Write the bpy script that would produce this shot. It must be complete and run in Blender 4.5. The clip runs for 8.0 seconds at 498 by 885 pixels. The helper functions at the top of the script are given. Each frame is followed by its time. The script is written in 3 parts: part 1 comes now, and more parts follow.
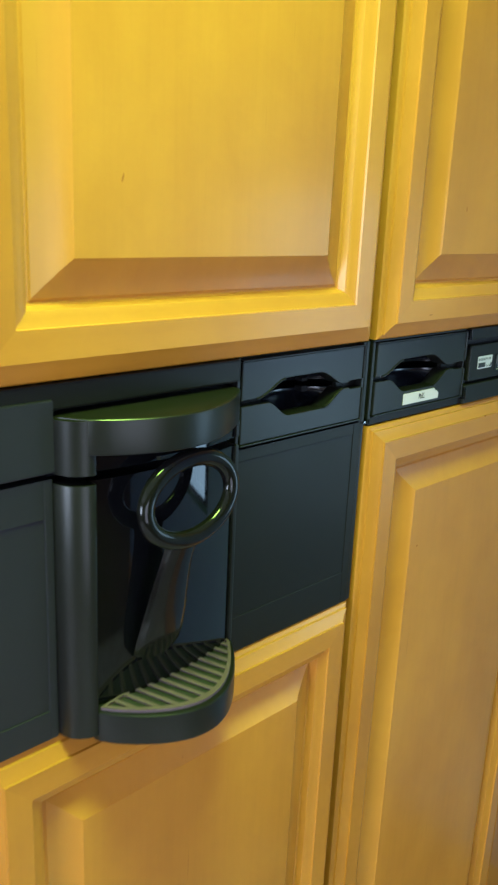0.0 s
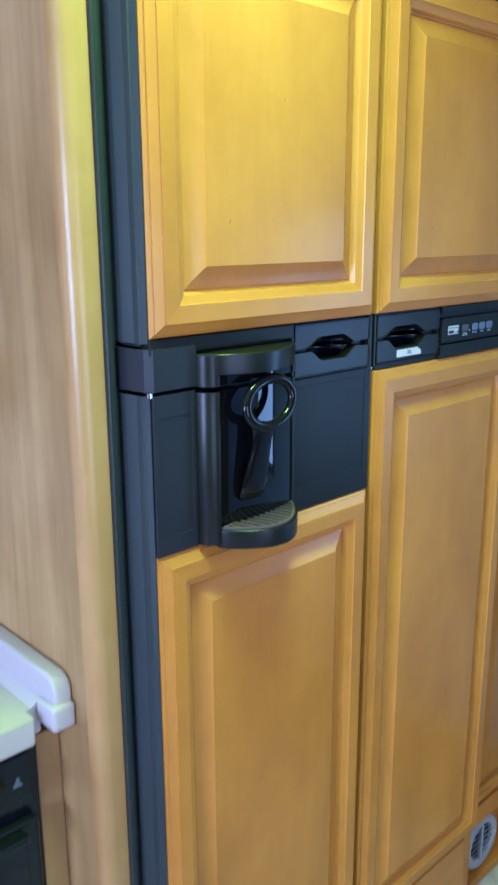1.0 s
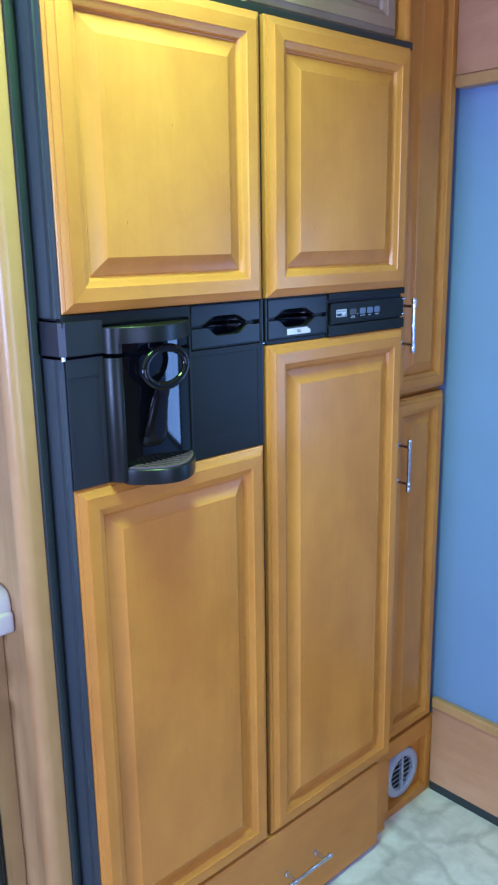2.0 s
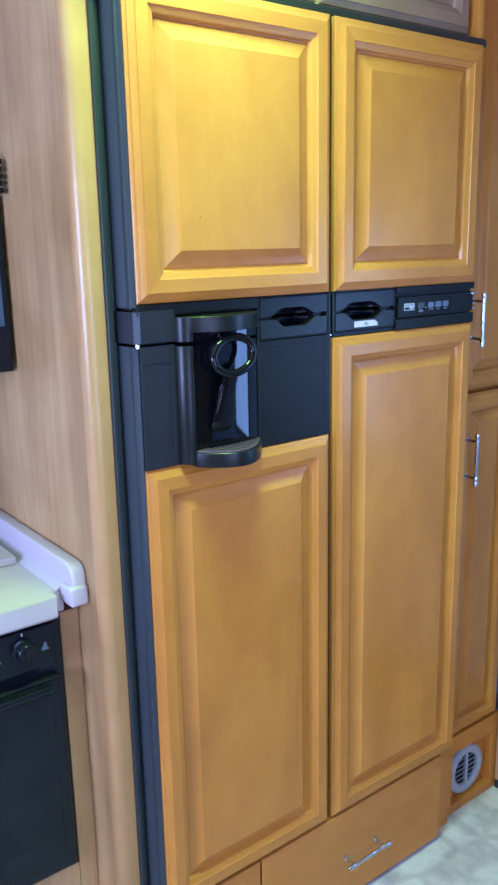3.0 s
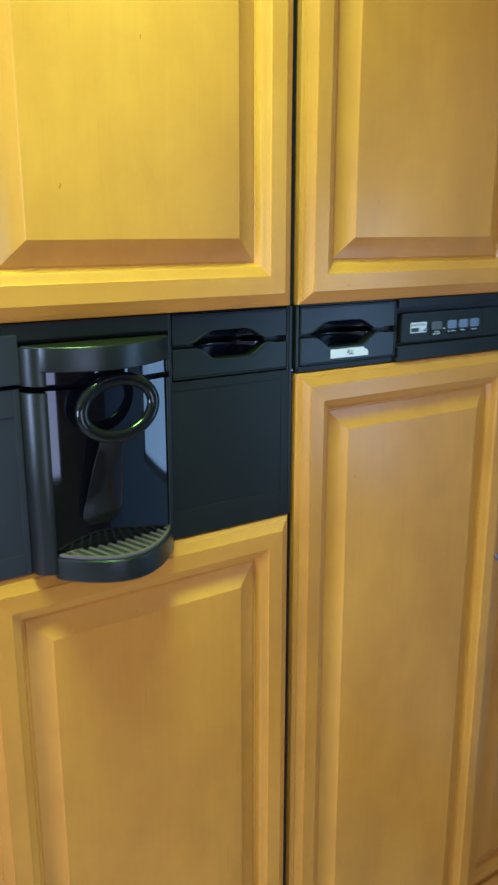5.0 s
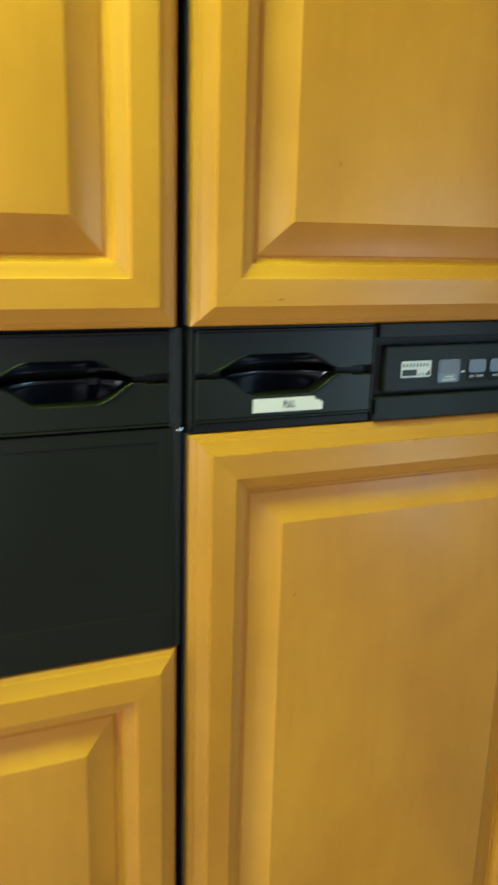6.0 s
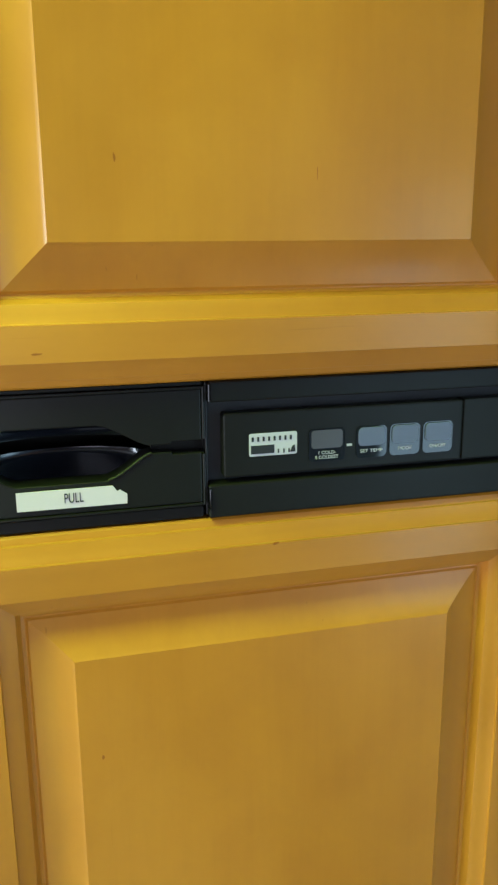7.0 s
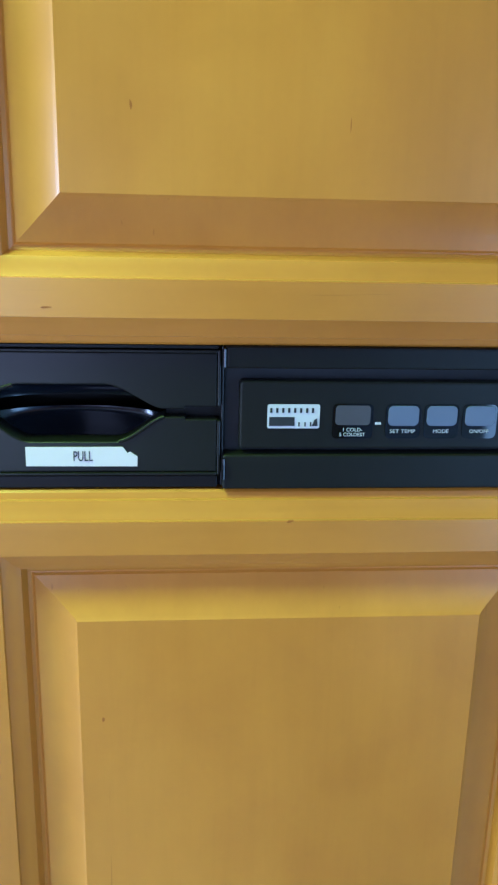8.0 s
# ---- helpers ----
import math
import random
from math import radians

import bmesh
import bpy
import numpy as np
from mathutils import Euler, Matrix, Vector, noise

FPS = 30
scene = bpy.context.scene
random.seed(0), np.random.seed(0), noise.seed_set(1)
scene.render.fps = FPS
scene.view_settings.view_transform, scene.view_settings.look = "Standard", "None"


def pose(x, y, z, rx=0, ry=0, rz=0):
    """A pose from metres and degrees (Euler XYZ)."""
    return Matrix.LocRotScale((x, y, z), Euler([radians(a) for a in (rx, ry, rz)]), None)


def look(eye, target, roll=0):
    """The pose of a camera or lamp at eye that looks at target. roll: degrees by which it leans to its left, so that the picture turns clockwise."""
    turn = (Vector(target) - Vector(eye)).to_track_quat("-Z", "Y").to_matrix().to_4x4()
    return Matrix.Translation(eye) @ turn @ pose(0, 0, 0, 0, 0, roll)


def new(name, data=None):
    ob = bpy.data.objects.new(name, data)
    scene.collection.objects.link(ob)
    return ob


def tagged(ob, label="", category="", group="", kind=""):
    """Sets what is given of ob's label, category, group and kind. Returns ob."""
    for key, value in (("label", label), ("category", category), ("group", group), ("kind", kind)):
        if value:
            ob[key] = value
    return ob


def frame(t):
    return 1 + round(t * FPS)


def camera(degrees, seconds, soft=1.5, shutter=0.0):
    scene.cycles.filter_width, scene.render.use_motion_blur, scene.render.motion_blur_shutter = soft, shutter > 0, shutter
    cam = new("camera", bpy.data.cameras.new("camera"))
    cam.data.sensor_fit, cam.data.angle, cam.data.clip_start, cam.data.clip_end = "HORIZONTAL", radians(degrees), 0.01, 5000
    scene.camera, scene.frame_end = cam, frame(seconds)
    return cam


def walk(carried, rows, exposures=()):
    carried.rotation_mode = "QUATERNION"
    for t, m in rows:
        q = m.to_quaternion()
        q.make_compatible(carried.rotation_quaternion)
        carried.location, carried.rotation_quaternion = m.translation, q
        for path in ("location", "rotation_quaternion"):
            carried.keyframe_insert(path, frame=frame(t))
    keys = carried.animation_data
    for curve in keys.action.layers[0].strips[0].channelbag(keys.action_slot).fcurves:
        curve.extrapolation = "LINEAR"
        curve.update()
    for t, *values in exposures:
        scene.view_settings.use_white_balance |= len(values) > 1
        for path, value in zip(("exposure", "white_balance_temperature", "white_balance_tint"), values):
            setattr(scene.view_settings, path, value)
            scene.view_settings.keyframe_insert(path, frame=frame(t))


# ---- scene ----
# Camera and its path.
cam = camera(34.1, 8.0, 2.3, 0.4)
PATH = [
    (0, (-0.57, -0.418, 1.377), (0.784, 0.947, 0.825), 2.5),
    (0.5, (-0.701, -0.544, 1.393), (0.631, 0.86, 0.889), 0.7),
    (1, (-0.889, -0.686, 1.381), (0.437, 0.725, 0.879), -0.3),
    (1.5, (-0.949, -0.836, 1.376), (0.377, 0.575, 0.875), -1.2),
    (1.7, (-0.943, -0.9, 1.372), (0.383, 0.513, 0.881), -1.0),
    (2.8, (-0.962, -1.023, 1.352), (0.259, 0.489, 0.878), -1.2),
    (3, (-0.963, -1.024, 1.351), (0.208, 0.527, 0.879), -1.2),
    (3.5, (-0.95, -1.032, 1.34), (0.203, 0.538, 0.886), -1.3),
    (4, (-0.875, -0.987, 1.33), (0.309, 0.557, 0.872), -0.9),
    (4.5, (-0.717, -0.845, 1.34), (0.468, 0.695, 0.866), -0.1),
    (4.7, (-0.657, -0.797, 1.347), (0.512, 0.751, 0.86), -0.2),
    (5.8, (-0.238, -0.575, 1.359), (0.496, 1.207, 0.825), 1.2),
    (6, (-0.176, -0.535, 1.339), (0.575, 1.248, 0.831), 1.5),
    (6.5, (-0.034, -0.438, 1.344), (0.744, 1.343, 0.872), -0.4),
    (7, (0.072, -0.417, 1.346), (0.563, 1.46, 0.86), -0.4),
    (7.5, (0.138, -0.429, 1.344), (0.304, 1.487, 0.792), 0.1),
    (8, (0.139, -0.408, 1.337), (0.301, 1.511, 0.796), 1.3),
]
EXPOSURE = [(0, -0.06, 4750, -6), (0.5, -0.10, 4100, 1), (1, -0.03, 3900, 9), (1.5, 0.04, 3800, 15), (3.5, 0.08, 3900, 20),
            (4.5, 0.06, 3950, 10), (5.8, -0.04, 4900, -7), (6.5, -0.03, 5300, -9), (7, -0.04, 5000, -9), (7.5, 0.15, 3950, 4), (8, 0.11, 3950, 4)]
walk(cam, [(t, look(eye, target, roll)) for t, eye, target, roll in PATH], EXPOSURE)


# ---------------------------------------------------------------- light
world = bpy.data.worlds.new("sky")
scene.world = world
world.use_nodes = True
wn = world.node_tree.nodes
sky = wn.new("ShaderNodeTexSky")
sky.sky_type, sky.sun_disc = "NISHITA", False
sky.sun_elevation, sky.sun_rotation = radians(48), radians(60)
world.node_tree.links.new(sky.outputs[0], wn["Background"].inputs[0])
wn["Background"].inputs[1].default_value = 0.12

sun = new("sun", bpy.data.lights.new("sun", "SUN"))
sun.data.energy, sun.data.angle, sun.data.color = 5.0, radians(0.5), (1.0, 0.95, 0.86)
sun.matrix_basis = look((0, 0, 5), (0.3, 2.0, 1.0))


def area_light(name, eye, target, sx, sy, watts, colour):
    data = bpy.data.lights.new(name, "AREA")
    data.shape, data.size, data.size_y, data.energy, data.color = "RECTANGLE", sx, sy, watts, colour
    ob = new(name, data)
    ob.matrix_basis = look(eye, target)
    return ob


area_light("daylight_side", (0.61, -0.62, 1.12), (-1, -0.62, 1.12), 0.29, 0.58, 2.3, (0.84, 0.92, 1.0))
area_light("daylight_front", (-0.64, -1.80, 1.00), (-0.50, 0, 1.00), 0.82, 0.85, 10.5, (1.0, 0.79, 0.82))
area_light("daylight_far", (-3.0, -0.6, 1.25), (0, -0.6, 1.1), 1.1, 0.8, 64, (1.0, 0.85, 0.86))
area_light("daylight_kitchen", (-1.75, 0.72, 1.28), (-1.75, -1, 1.20), 1.0, 0.5, 12, (0.84, 0.92, 1.0))
# yellow-green light from above the doors; its source is out of view
lamp_data = bpy.data.lights.new("unseen_overhead_light", "AREA")
lamp_data.shape, lamp_data.size, lamp_data.energy, lamp_data.color = "SQUARE", 0.26, 13.5, (0.75, 1.0, 0.08)
lamp_data.spread = radians(140)
lamp = new("unseen_overhead_light", lamp_data)
lamp.matrix_basis = look((-0.34, -0.24, 2.035), (-0.34, -0.24, 0))


# ---------------------------------------------------------------- materials
def material(name):
    m = bpy.data.materials.new(name)
    m.use_nodes = True
    nt = m.node_tree
    return m, nt, nt.nodes["Principled BSDF"]


def node(nt, kind, **values):
    n = nt.nodes.new(kind)
    for key, v in values.items():
        n.inputs[key].default_value = v
    return n


def ramp(nt, src, stops):
    r = nt.nodes.new("ShaderNodeValToRGB")
    els = r.color_ramp.elements
    while len(els) < len(stops):
        els.new(0.5)
    for e, (p, c) in zip(els, stops):
        e.position, e.color = p, (*c, 1)
    nt.links.new(src, r.inputs[0])
    return r.outputs[0]


def mixed(nt, a, b, fac, how="MIX"):
    n = nt.nodes.new("ShaderNodeMix")
    n.data_type, n.blend_type = "RGBA", how
    for sock, v in ((n.inputs[0], fac), (n.inputs[6], a), (n.inputs[7], b)):
        if isinstance(v, (int, float)):
            sock.default_value = v
        elif isinstance(v, tuple):
            sock.default_value = (*v, 1)
        else:
            nt.links.new(v, sock)
    return n.outputs[2]


def coords(nt, scale, spread=3.0):
    """Object coordinates at real size, shifted by a random amount from piece to piece."""
    tc = nt.nodes.new("ShaderNodeTexCoord")
    info = nt.nodes.new("ShaderNodeObjectInfo")
    add = nt.nodes.new("ShaderNodeVectorMath")
    mul = nt.nodes.new("ShaderNodeMath")
    mul.operation, mul.inputs[1].default_value = "MULTIPLY", spread
    nt.links.new(info.outputs["Random"], mul.inputs[0])
    nt.links.new(tc.outputs["Object"], add.inputs[0])
    nt.links.new(mul.outputs[0], add.inputs[1])
    mp = nt.nodes.new("ShaderNodeMapping")
    mp.inputs["Scale"].default_value = scale
    nt.links.new(add.outputs[0], mp.inputs[0])
    return mp.outputs[0]


def noise_of(nt, vec, scale, detail=4.0, rough=0.55, distort=0.0):
    n = node(nt, "ShaderNodeTexNoise", Scale=scale, Detail=detail, Roughness=rough, Distortion=distort)
    nt.links.new(vec, n.inputs["Vector"])
    return n.outputs["Fac"]


def bump(nt, bsdf, height, strength, distance):
    b = node(nt, "ShaderNodeBump", Strength=strength, Distance=distance)
    nt.links.new(height, b.inputs["Height"])
    nt.links.new(b.outputs[0], bsdf.inputs["Normal"])


def wood(name, axis, dark, mid, light, rough=0.34, streak=0.35, grain=120, warp=0.3):
    """Lacquered wood with its grain along the axis: soft broad clouds, fine streaks, short dark flecks."""
    m, nt, b = material(name)
    stretch = {"x": (0.06, 1, 1), "z": (1, 1, 0.06), "y": (1, 0.06, 1)}[axis]
    soft = {"x": (0.3, 1, 1), "z": (1, 1, 0.3), "y": (1, 0.3, 1)}[axis]
    fine = noise_of(nt, coords(nt, stretch), grain, 5, 0.6, warp)
    broad = noise_of(nt, coords(nt, soft), 7, 3, 0.5, 0.6)
    cloud = ramp(nt, broad, [(0.28, dark), (0.52, mid), (0.75, light)])
    blotch = {"x": (0.8, 1, 1), "z": (1, 1, 0.8), "y": (1, 0.8, 1)}[axis]
    mottle = ramp(nt, noise_of(nt, coords(nt, blotch), 19, 4, 0.55, 0.3), [(0.32, (0.84, 0.79, 0.70)), (0.64, (1, 1, 1))])
    lines = ramp(nt, fine, [(0.30, (0.62, 0.56, 0.48)), (0.58, (1, 1, 1))])
    col = mixed(nt, mixed(nt, cloud, mottle, 0.50, "MULTIPLY"), lines, streak * 0.30, "MULTIPLY")
    fleck = ramp(nt, noise_of(nt, coords(nt, tuple(c * (0.5 if c < 1 else 1) for c in stretch)), 260, 2, 0.5), [(0.74, (0, 0, 0)), (0.86, (1, 1, 1))])
    col = mixed(nt, col, mixed(nt, col, (0.60, 0.52, 0.42), 1.0, "MULTIPLY"), fleck)
    nt.links.new(col, b.inputs["Base Color"])
    r = nt.nodes.new("ShaderNodeMapRange")
    r.inputs["To Min"].default_value, r.inputs["To Max"].default_value = rough - 0.06, rough + 0.10
    nt.links.new(noise_of(nt, coords(nt, (1, 1, 1)), 18, 4), r.inputs[0])
    nt.links.new(r.outputs[0], b.inputs["Roughness"])
    b.inputs["Coat Weight"].default_value, b.inputs["Coat Roughness"].default_value = 0.17, 0.17
    b.inputs["Specular IOR Level"].default_value = 0.32
    bump(nt, b, fine, 0.06, 0.0003)
    return m


def plastic(name, colour, rough, grain=0.08, scale=900, coat=0.0, vary=0.25, shine=0.5):
    m, nt, b = material(name)
    v = noise_of(nt, coords(nt, (1, 1, 1)), 9, 5)
    nt.links.new(mixed(nt, colour, tuple(c * (1 + vary) + 0.002 for c in colour), v), b.inputs["Base Color"])
    r = nt.nodes.new("ShaderNodeMapRange")
    r.inputs["To Min"].default_value, r.inputs["To Max"].default_value = max(0.02, rough * 0.82), rough * 1.2
    nt.links.new(noise_of(nt, coords(nt, (1, 1, 1)), 25, 6, 0.7), r.inputs[0])
    nt.links.new(r.outputs[0], b.inputs["Roughness"])
    b.inputs["Coat Weight"].default_value = coat
    b.inputs["Specular IOR Level"].default_value = shine
    if grain:
        bump(nt, b, noise_of(nt, coords(nt, (1, 1, 1)), scale, 2), grain, 0.00025)
    return m


def metal(name, colour, rough):
    m, nt, b = material(name)
    b.inputs["Metallic"].default_value = 1.0
    v = noise_of(nt, coords(nt, (1, 1, 0.05)), 300, 3)
    nt.links.new(mixed(nt, colour, tuple(c * 0.75 for c in colour), v), b.inputs["Base Color"])
    b.inputs["Roughness"].default_value = rough
    return m


MAPLE = ((0.41, 0.170, 0.009), (0.50, 0.212, 0.012), (0.55, 0.245, 0.016))
maple_v = wood("honey_maple_vertical", "z", *MAPLE)
maple_h = wood("honey_maple_horizontal", "x", *MAPLE)
oak_v = wood("side_panel_laminate", "z", (0.29, 0.175, 0.058), (0.43, 0.270, 0.095), (0.52, 0.345, 0.135), 0.38, 1.7, 24, 2.2)
# the same maple with shade and pale sheen put into its colour
overhead_shaded_wood = wood("shaded_sheen_maple", "z", (0.26, 0.175, 0.090), (0.31, 0.215, 0.115), (0.35, 0.25, 0.14), 0.36)
oak_edge = wood("panel_edge_maple", "z", (0.36, 0.205, 0.060), (0.42, 0.245, 0.078), (0.48, 0.285, 0.10), 0.30)
skirting_wood = wood("skirting_wood", "y", (0.36, 0.19, 0.08), (0.44, 0.24, 0.10), (0.50, 0.29, 0.13), 0.4)
brown_panel = wood("wall_panelling", "z", (0.06, 0.030, 0.012), (0.085, 0.045, 0.020), (0.11, 0.060, 0.028), 0.4)
side_grey = plastic("blue_grey_door_side", (0.030, 0.035, 0.036), 0.42, 0.03, shine=0.40)
# lit copy of the black plastic: bluish daylight from the left in its colour
frame_black = plastic("blue_lit_black_plastic", (0.0128, 0.0122, 0.0165), 0.42, 0.03, shine=0.38)
black = plastic("black_textured_plastic", (0.0080, 0.0074, 0.0062), 0.38, 0.04, shine=0.18)
black_satin = plastic("black_satin_plastic", (0.0078, 0.0076, 0.0064), 0.32, 0.03, shine=0.28)
recess_black = plastic("black_recess_plastic", (0.005, 0.006, 0.010), 0.17, 0.0, shine=0.7)
black_gloss = plastic("black_gloss_plastic", (0.003, 0.003, 0.004), 0.05, 0.0, shine=0.50)
smoke = plastic("smoky_gloss_plastic", (0.004, 0.0036, 0.0036), 0.12, 0.0, shine=0.28)
dark_metal = plastic("painted_dark_steel", (0.018, 0.022, 0.023), 0.38, 0.1)
grate_grey = plastic("grey_grate_plastic", (0.090, 0.056, 0.080), 0.5, 0.1)
oven_black = plastic("oven_black_enamel", (0.006, 0.007, 0.009), 0.16, 0.0, shine=0.25)
oven_glass = plastic("oven_black_glass", (0.006, 0.007, 0.009), 0.06, 0.0, shine=0.25)
counter_white = plastic("counter_white", (0.475, 0.405, 0.395), 0.30, 0.15, 500, 0.0, 0.05)
cream = plastic("cooktop_cover_cream", (0.42, 0.36, 0.33), 0.30, 0.1, 400, 0.0, 0.06)
button_blue = plastic("button_slate_blue", (0.100, 0.110, 0.175), 0.4, 0.1)
window_grey = plastic("display_grey", (0.060, 0.054, 0.064), 0.25, 0.0)
paper = plastic("label_paper", (0.63, 0.56, 0.60), 0.6, 0.3, 300, 0.0, 0.06)
white_print = plastic("white_print", (0.56, 0.54, 0.57), 0.5, 0.0, 100, 0.0, 0.02)
black_print = plastic("black_print", (0.01, 0.01, 0.01), 0.5, 0.0, 100)
knot_brown = plastic("knot_brown", (0.26, 0.094, 0.016), 0.6, 0.0, shine=0.1)
vent_grey = plastic("vent_grey_plastic", (0.33, 0.35, 0.37), 0.45, 0.1)
vent_dark = plastic("vent_duct_dark", (0.012, 0.012, 0.014), 0.7, 0.0)
nickel = metal("brushed_nickel", (0.72, 0.72, 0.74), 0.24)
chrome = metal("chrome", (0.85, 0.86, 0.88), 0.08)
blue_paint = plastic("blue_wall_paint", (0.160, 0.215, 0.330), 0.62, 0.5, 140, 0.0, 0.12)
cream_paint = plastic("cream_wall_paint", (0.34, 0.31, 0.27), 0.7, 0.4, 140, 0.0, 0.1)
ceiling_paint = plastic("ceiling_white", (0.55, 0.53, 0.50), 0.8, 0.4, 120, 0.0, 0.06)
# glowing pane of the added overhead light panel
lens_glow, _nt, _b = material("milky_pane")
_b.inputs["Base Color"].default_value = (0.9, 0.85, 0.7, 1)
_b.inputs["Emission Color"].default_value, _b.inputs["Emission Strength"].default_value = (0.94, 1.0, 0.75, 1), 5.0
glass, _nt, _b = material("window_glass")
_b.inputs["Base Color"].default_value, _b.inputs["Roughness"].default_value, _b.inputs["Transmission Weight"].default_value = (1, 1, 1, 1), 0.0, 1.0


def vinyl_floor():
    m, nt, b = material("marbled_vinyl_floor")
    c = coords(nt, (1, 1, 1), 0.0)
    v = node(nt, "ShaderNodeTexVoronoi", Scale=6.5, Randomness=1.0)
    v.feature = "DISTANCE_TO_EDGE"
    warp = nt.nodes.new("ShaderNodeVectorMath")
    nz = node(nt, "ShaderNodeTexNoise", Scale=9.0, Detail=5.0)
    nt.links.new(c, nz.inputs["Vector"])
    sc = nt.nodes.new("ShaderNodeVectorMath")
    sc.operation, sc.inputs[3].default_value = "SCALE", 0.10
    nt.links.new(nz.outputs["Color"], sc.inputs[0])
    nt.links.new(c, warp.inputs[0])
    nt.links.new(sc.outputs[0], warp.inputs[1])
    nt.links.new(warp.outputs[0], v.inputs["Vector"])
    seam = ramp(nt, v.outputs["Distance"], [(0.0, (0.30, 0.28, 0.26)), (0.05, (0.55, 0.53, 0.50)), (0.11, (1, 1, 1))])
    cloud = ramp(nt, noise_of(nt, c, 14, 7, 0.65, 0.8), [(0.3, (0.47, 0.42, 0.40)), (0.55, (0.60, 0.54, 0.51)), (0.75, (0.68, 0.62, 0.59))])
    nt.links.new(mixed(nt, cloud, seam, 0.38, "MULTIPLY"), b.inputs["Base Color"])
    b.inputs["Roughness"].default_value = 0.33
    bump(nt, b, v.outputs["Distance"], 0.2, 0.001)
    return m


vinyl = vinyl_floor()


# ---------------------------------------------------------------- mesh helpers
inset = 0.0


def thing(name, x, y, z, label, category, group="", kind=""):
    ob = new(name)
    ob.location = (x, y, z)
    ob.empty_display_size = 0.05
    return tagged(ob, label, category, group, kind)


def place_of(ob):
    p = Vector((0, 0, 0))
    while ob:
        p += ob.location
        ob = ob.parent
    return p


def part(name, bm, mat, parent=None, label=""):
    """Links a bmesh, given in world metres, as one mesh object under its parent."""
    if inset:
        bmesh.ops.translate(bm, verts=bm.verts, vec=(0, inset, 0))
    bmesh.ops.recalc_face_normals(bm, faces=bm.faces)
    if parent:
        bmesh.ops.translate(bm, verts=bm.verts, vec=-place_of(parent))
    me = bpy.data.meshes.new(name)
    bm.to_mesh(me)
    bm.free()
    me.materials.append(mat)
    ob = new(name, me)
    ob.parent = parent
    return tagged(ob, label)


def smooth(ob, angle=40):
    me = ob.data
    me.shade_smooth()
    me.set_sharp_from_angle(angle=radians(angle))
    return ob


def rounded(bm, width, segments=2, angle=25):
    if width:
        edges = [e for e in bm.edges if len(e.link_faces) == 2 and e.calc_face_angle(0) > radians(angle)]
        bmesh.ops.bevel(bm, geom=edges, offset=width, segments=segments, profile=0.6, affect="EDGES", clamp_overlap=True)
    return bm


def box(x0, x1, y0, y1, z0, z1, bevel=0.0, segments=2, bm=None):
    b = bmesh.new()
    bmesh.ops.create_cube(b, size=1.0)
    for v in b.verts:
        v.co = ((x0 + x1) / 2 + v.co.x * (x1 - x0), (y0 + y1) / 2 + v.co.y * (y1 - y0), (z0 + z1) / 2 + v.co.z * (z1 - z0))
    rounded(b, bevel, segments)
    if bm is None:
        return b
    return join(bm, b)


def join(bm, other):
    me = bpy.data.meshes.new("tmp")
    other.to_mesh(me)
    other.free()
    bm.from_mesh(me)
    bpy.data.meshes.remove(me)
    return bm


def prism(points, lo, hi, axis="y", bevel=0.0, segments=2):
    """A closed outline swept along an axis. For y the outline is (x, z), for z it is (x, y), for x it is (y, z)."""
    put = {"y": lambda a, b, h: (a, h, b), "z": lambda a, b, h: (a, b, h), "x": lambda a, b, h: (h, a, b)}[axis]
    bm = bmesh.new()
    one = [bm.verts.new(put(a, b, lo)) for a, b in points]
    two = [bm.verts.new(put(a, b, hi)) for a, b in points]
    bm.faces.new(one)
    bm.faces.new(two[::-1])
    n = len(points)
    for i in range(n):
        bm.faces.new((one[i], two[i], two[(i + 1) % n], one[(i + 1) % n]))
    bmesh.ops.recalc_face_normals(bm, faces=bm.faces)
    if bevel:
        edges = [e for e in bm.edges if len(e.link_faces) == 2 and any(len(f.verts) == n for f in e.link_faces)]
        bmesh.ops.bevel(bm, geom=edges, offset=bevel, segments=segments, profile=0.6, affect="EDGES", clamp_overlap=True)
    return bm


def tube(points, radii, sides=12, closed=False, squash=1.0):
    """A round bar along points (world metres); squash flattens it along y."""
    bm = bmesh.new()
    pts = [Vector(p) for p in points]
    n = len(pts)
    rings = []
    for i, p in enumerate(pts):
        a = pts[(i - 1) % n] if closed or i else pts[i]
        b = pts[(i + 1) % n] if closed or i < n - 1 else pts[i]
        d = (b - a).normalized()
        side = d.cross(Vector((0, 1, 0)))
        side = side.normalized() if side.length > 0.05 else Vector((1, 0, 0))
        up = d.cross(side).normalized()
        r = radii[i] if isinstance(radii, (list, tuple)) else radii
        rings.append([bm.verts.new(p + side * (r * math.cos(k * 2 * math.pi / sides)) + up * (r * squash * math.sin(k * 2 * math.pi / sides))) for k in range(sides)])
    for i in range(n if closed else n - 1):
        A, B = rings[i], rings[(i + 1) % n]
        for k in range(sides):
            bm.faces.new((A[k], A[(k + 1) % sides], B[(k + 1) % sides], B[k]))
    if not closed:
        bm.faces.new(rings[0][::-1])
        bm.faces.new(rings[-1])
    return bm


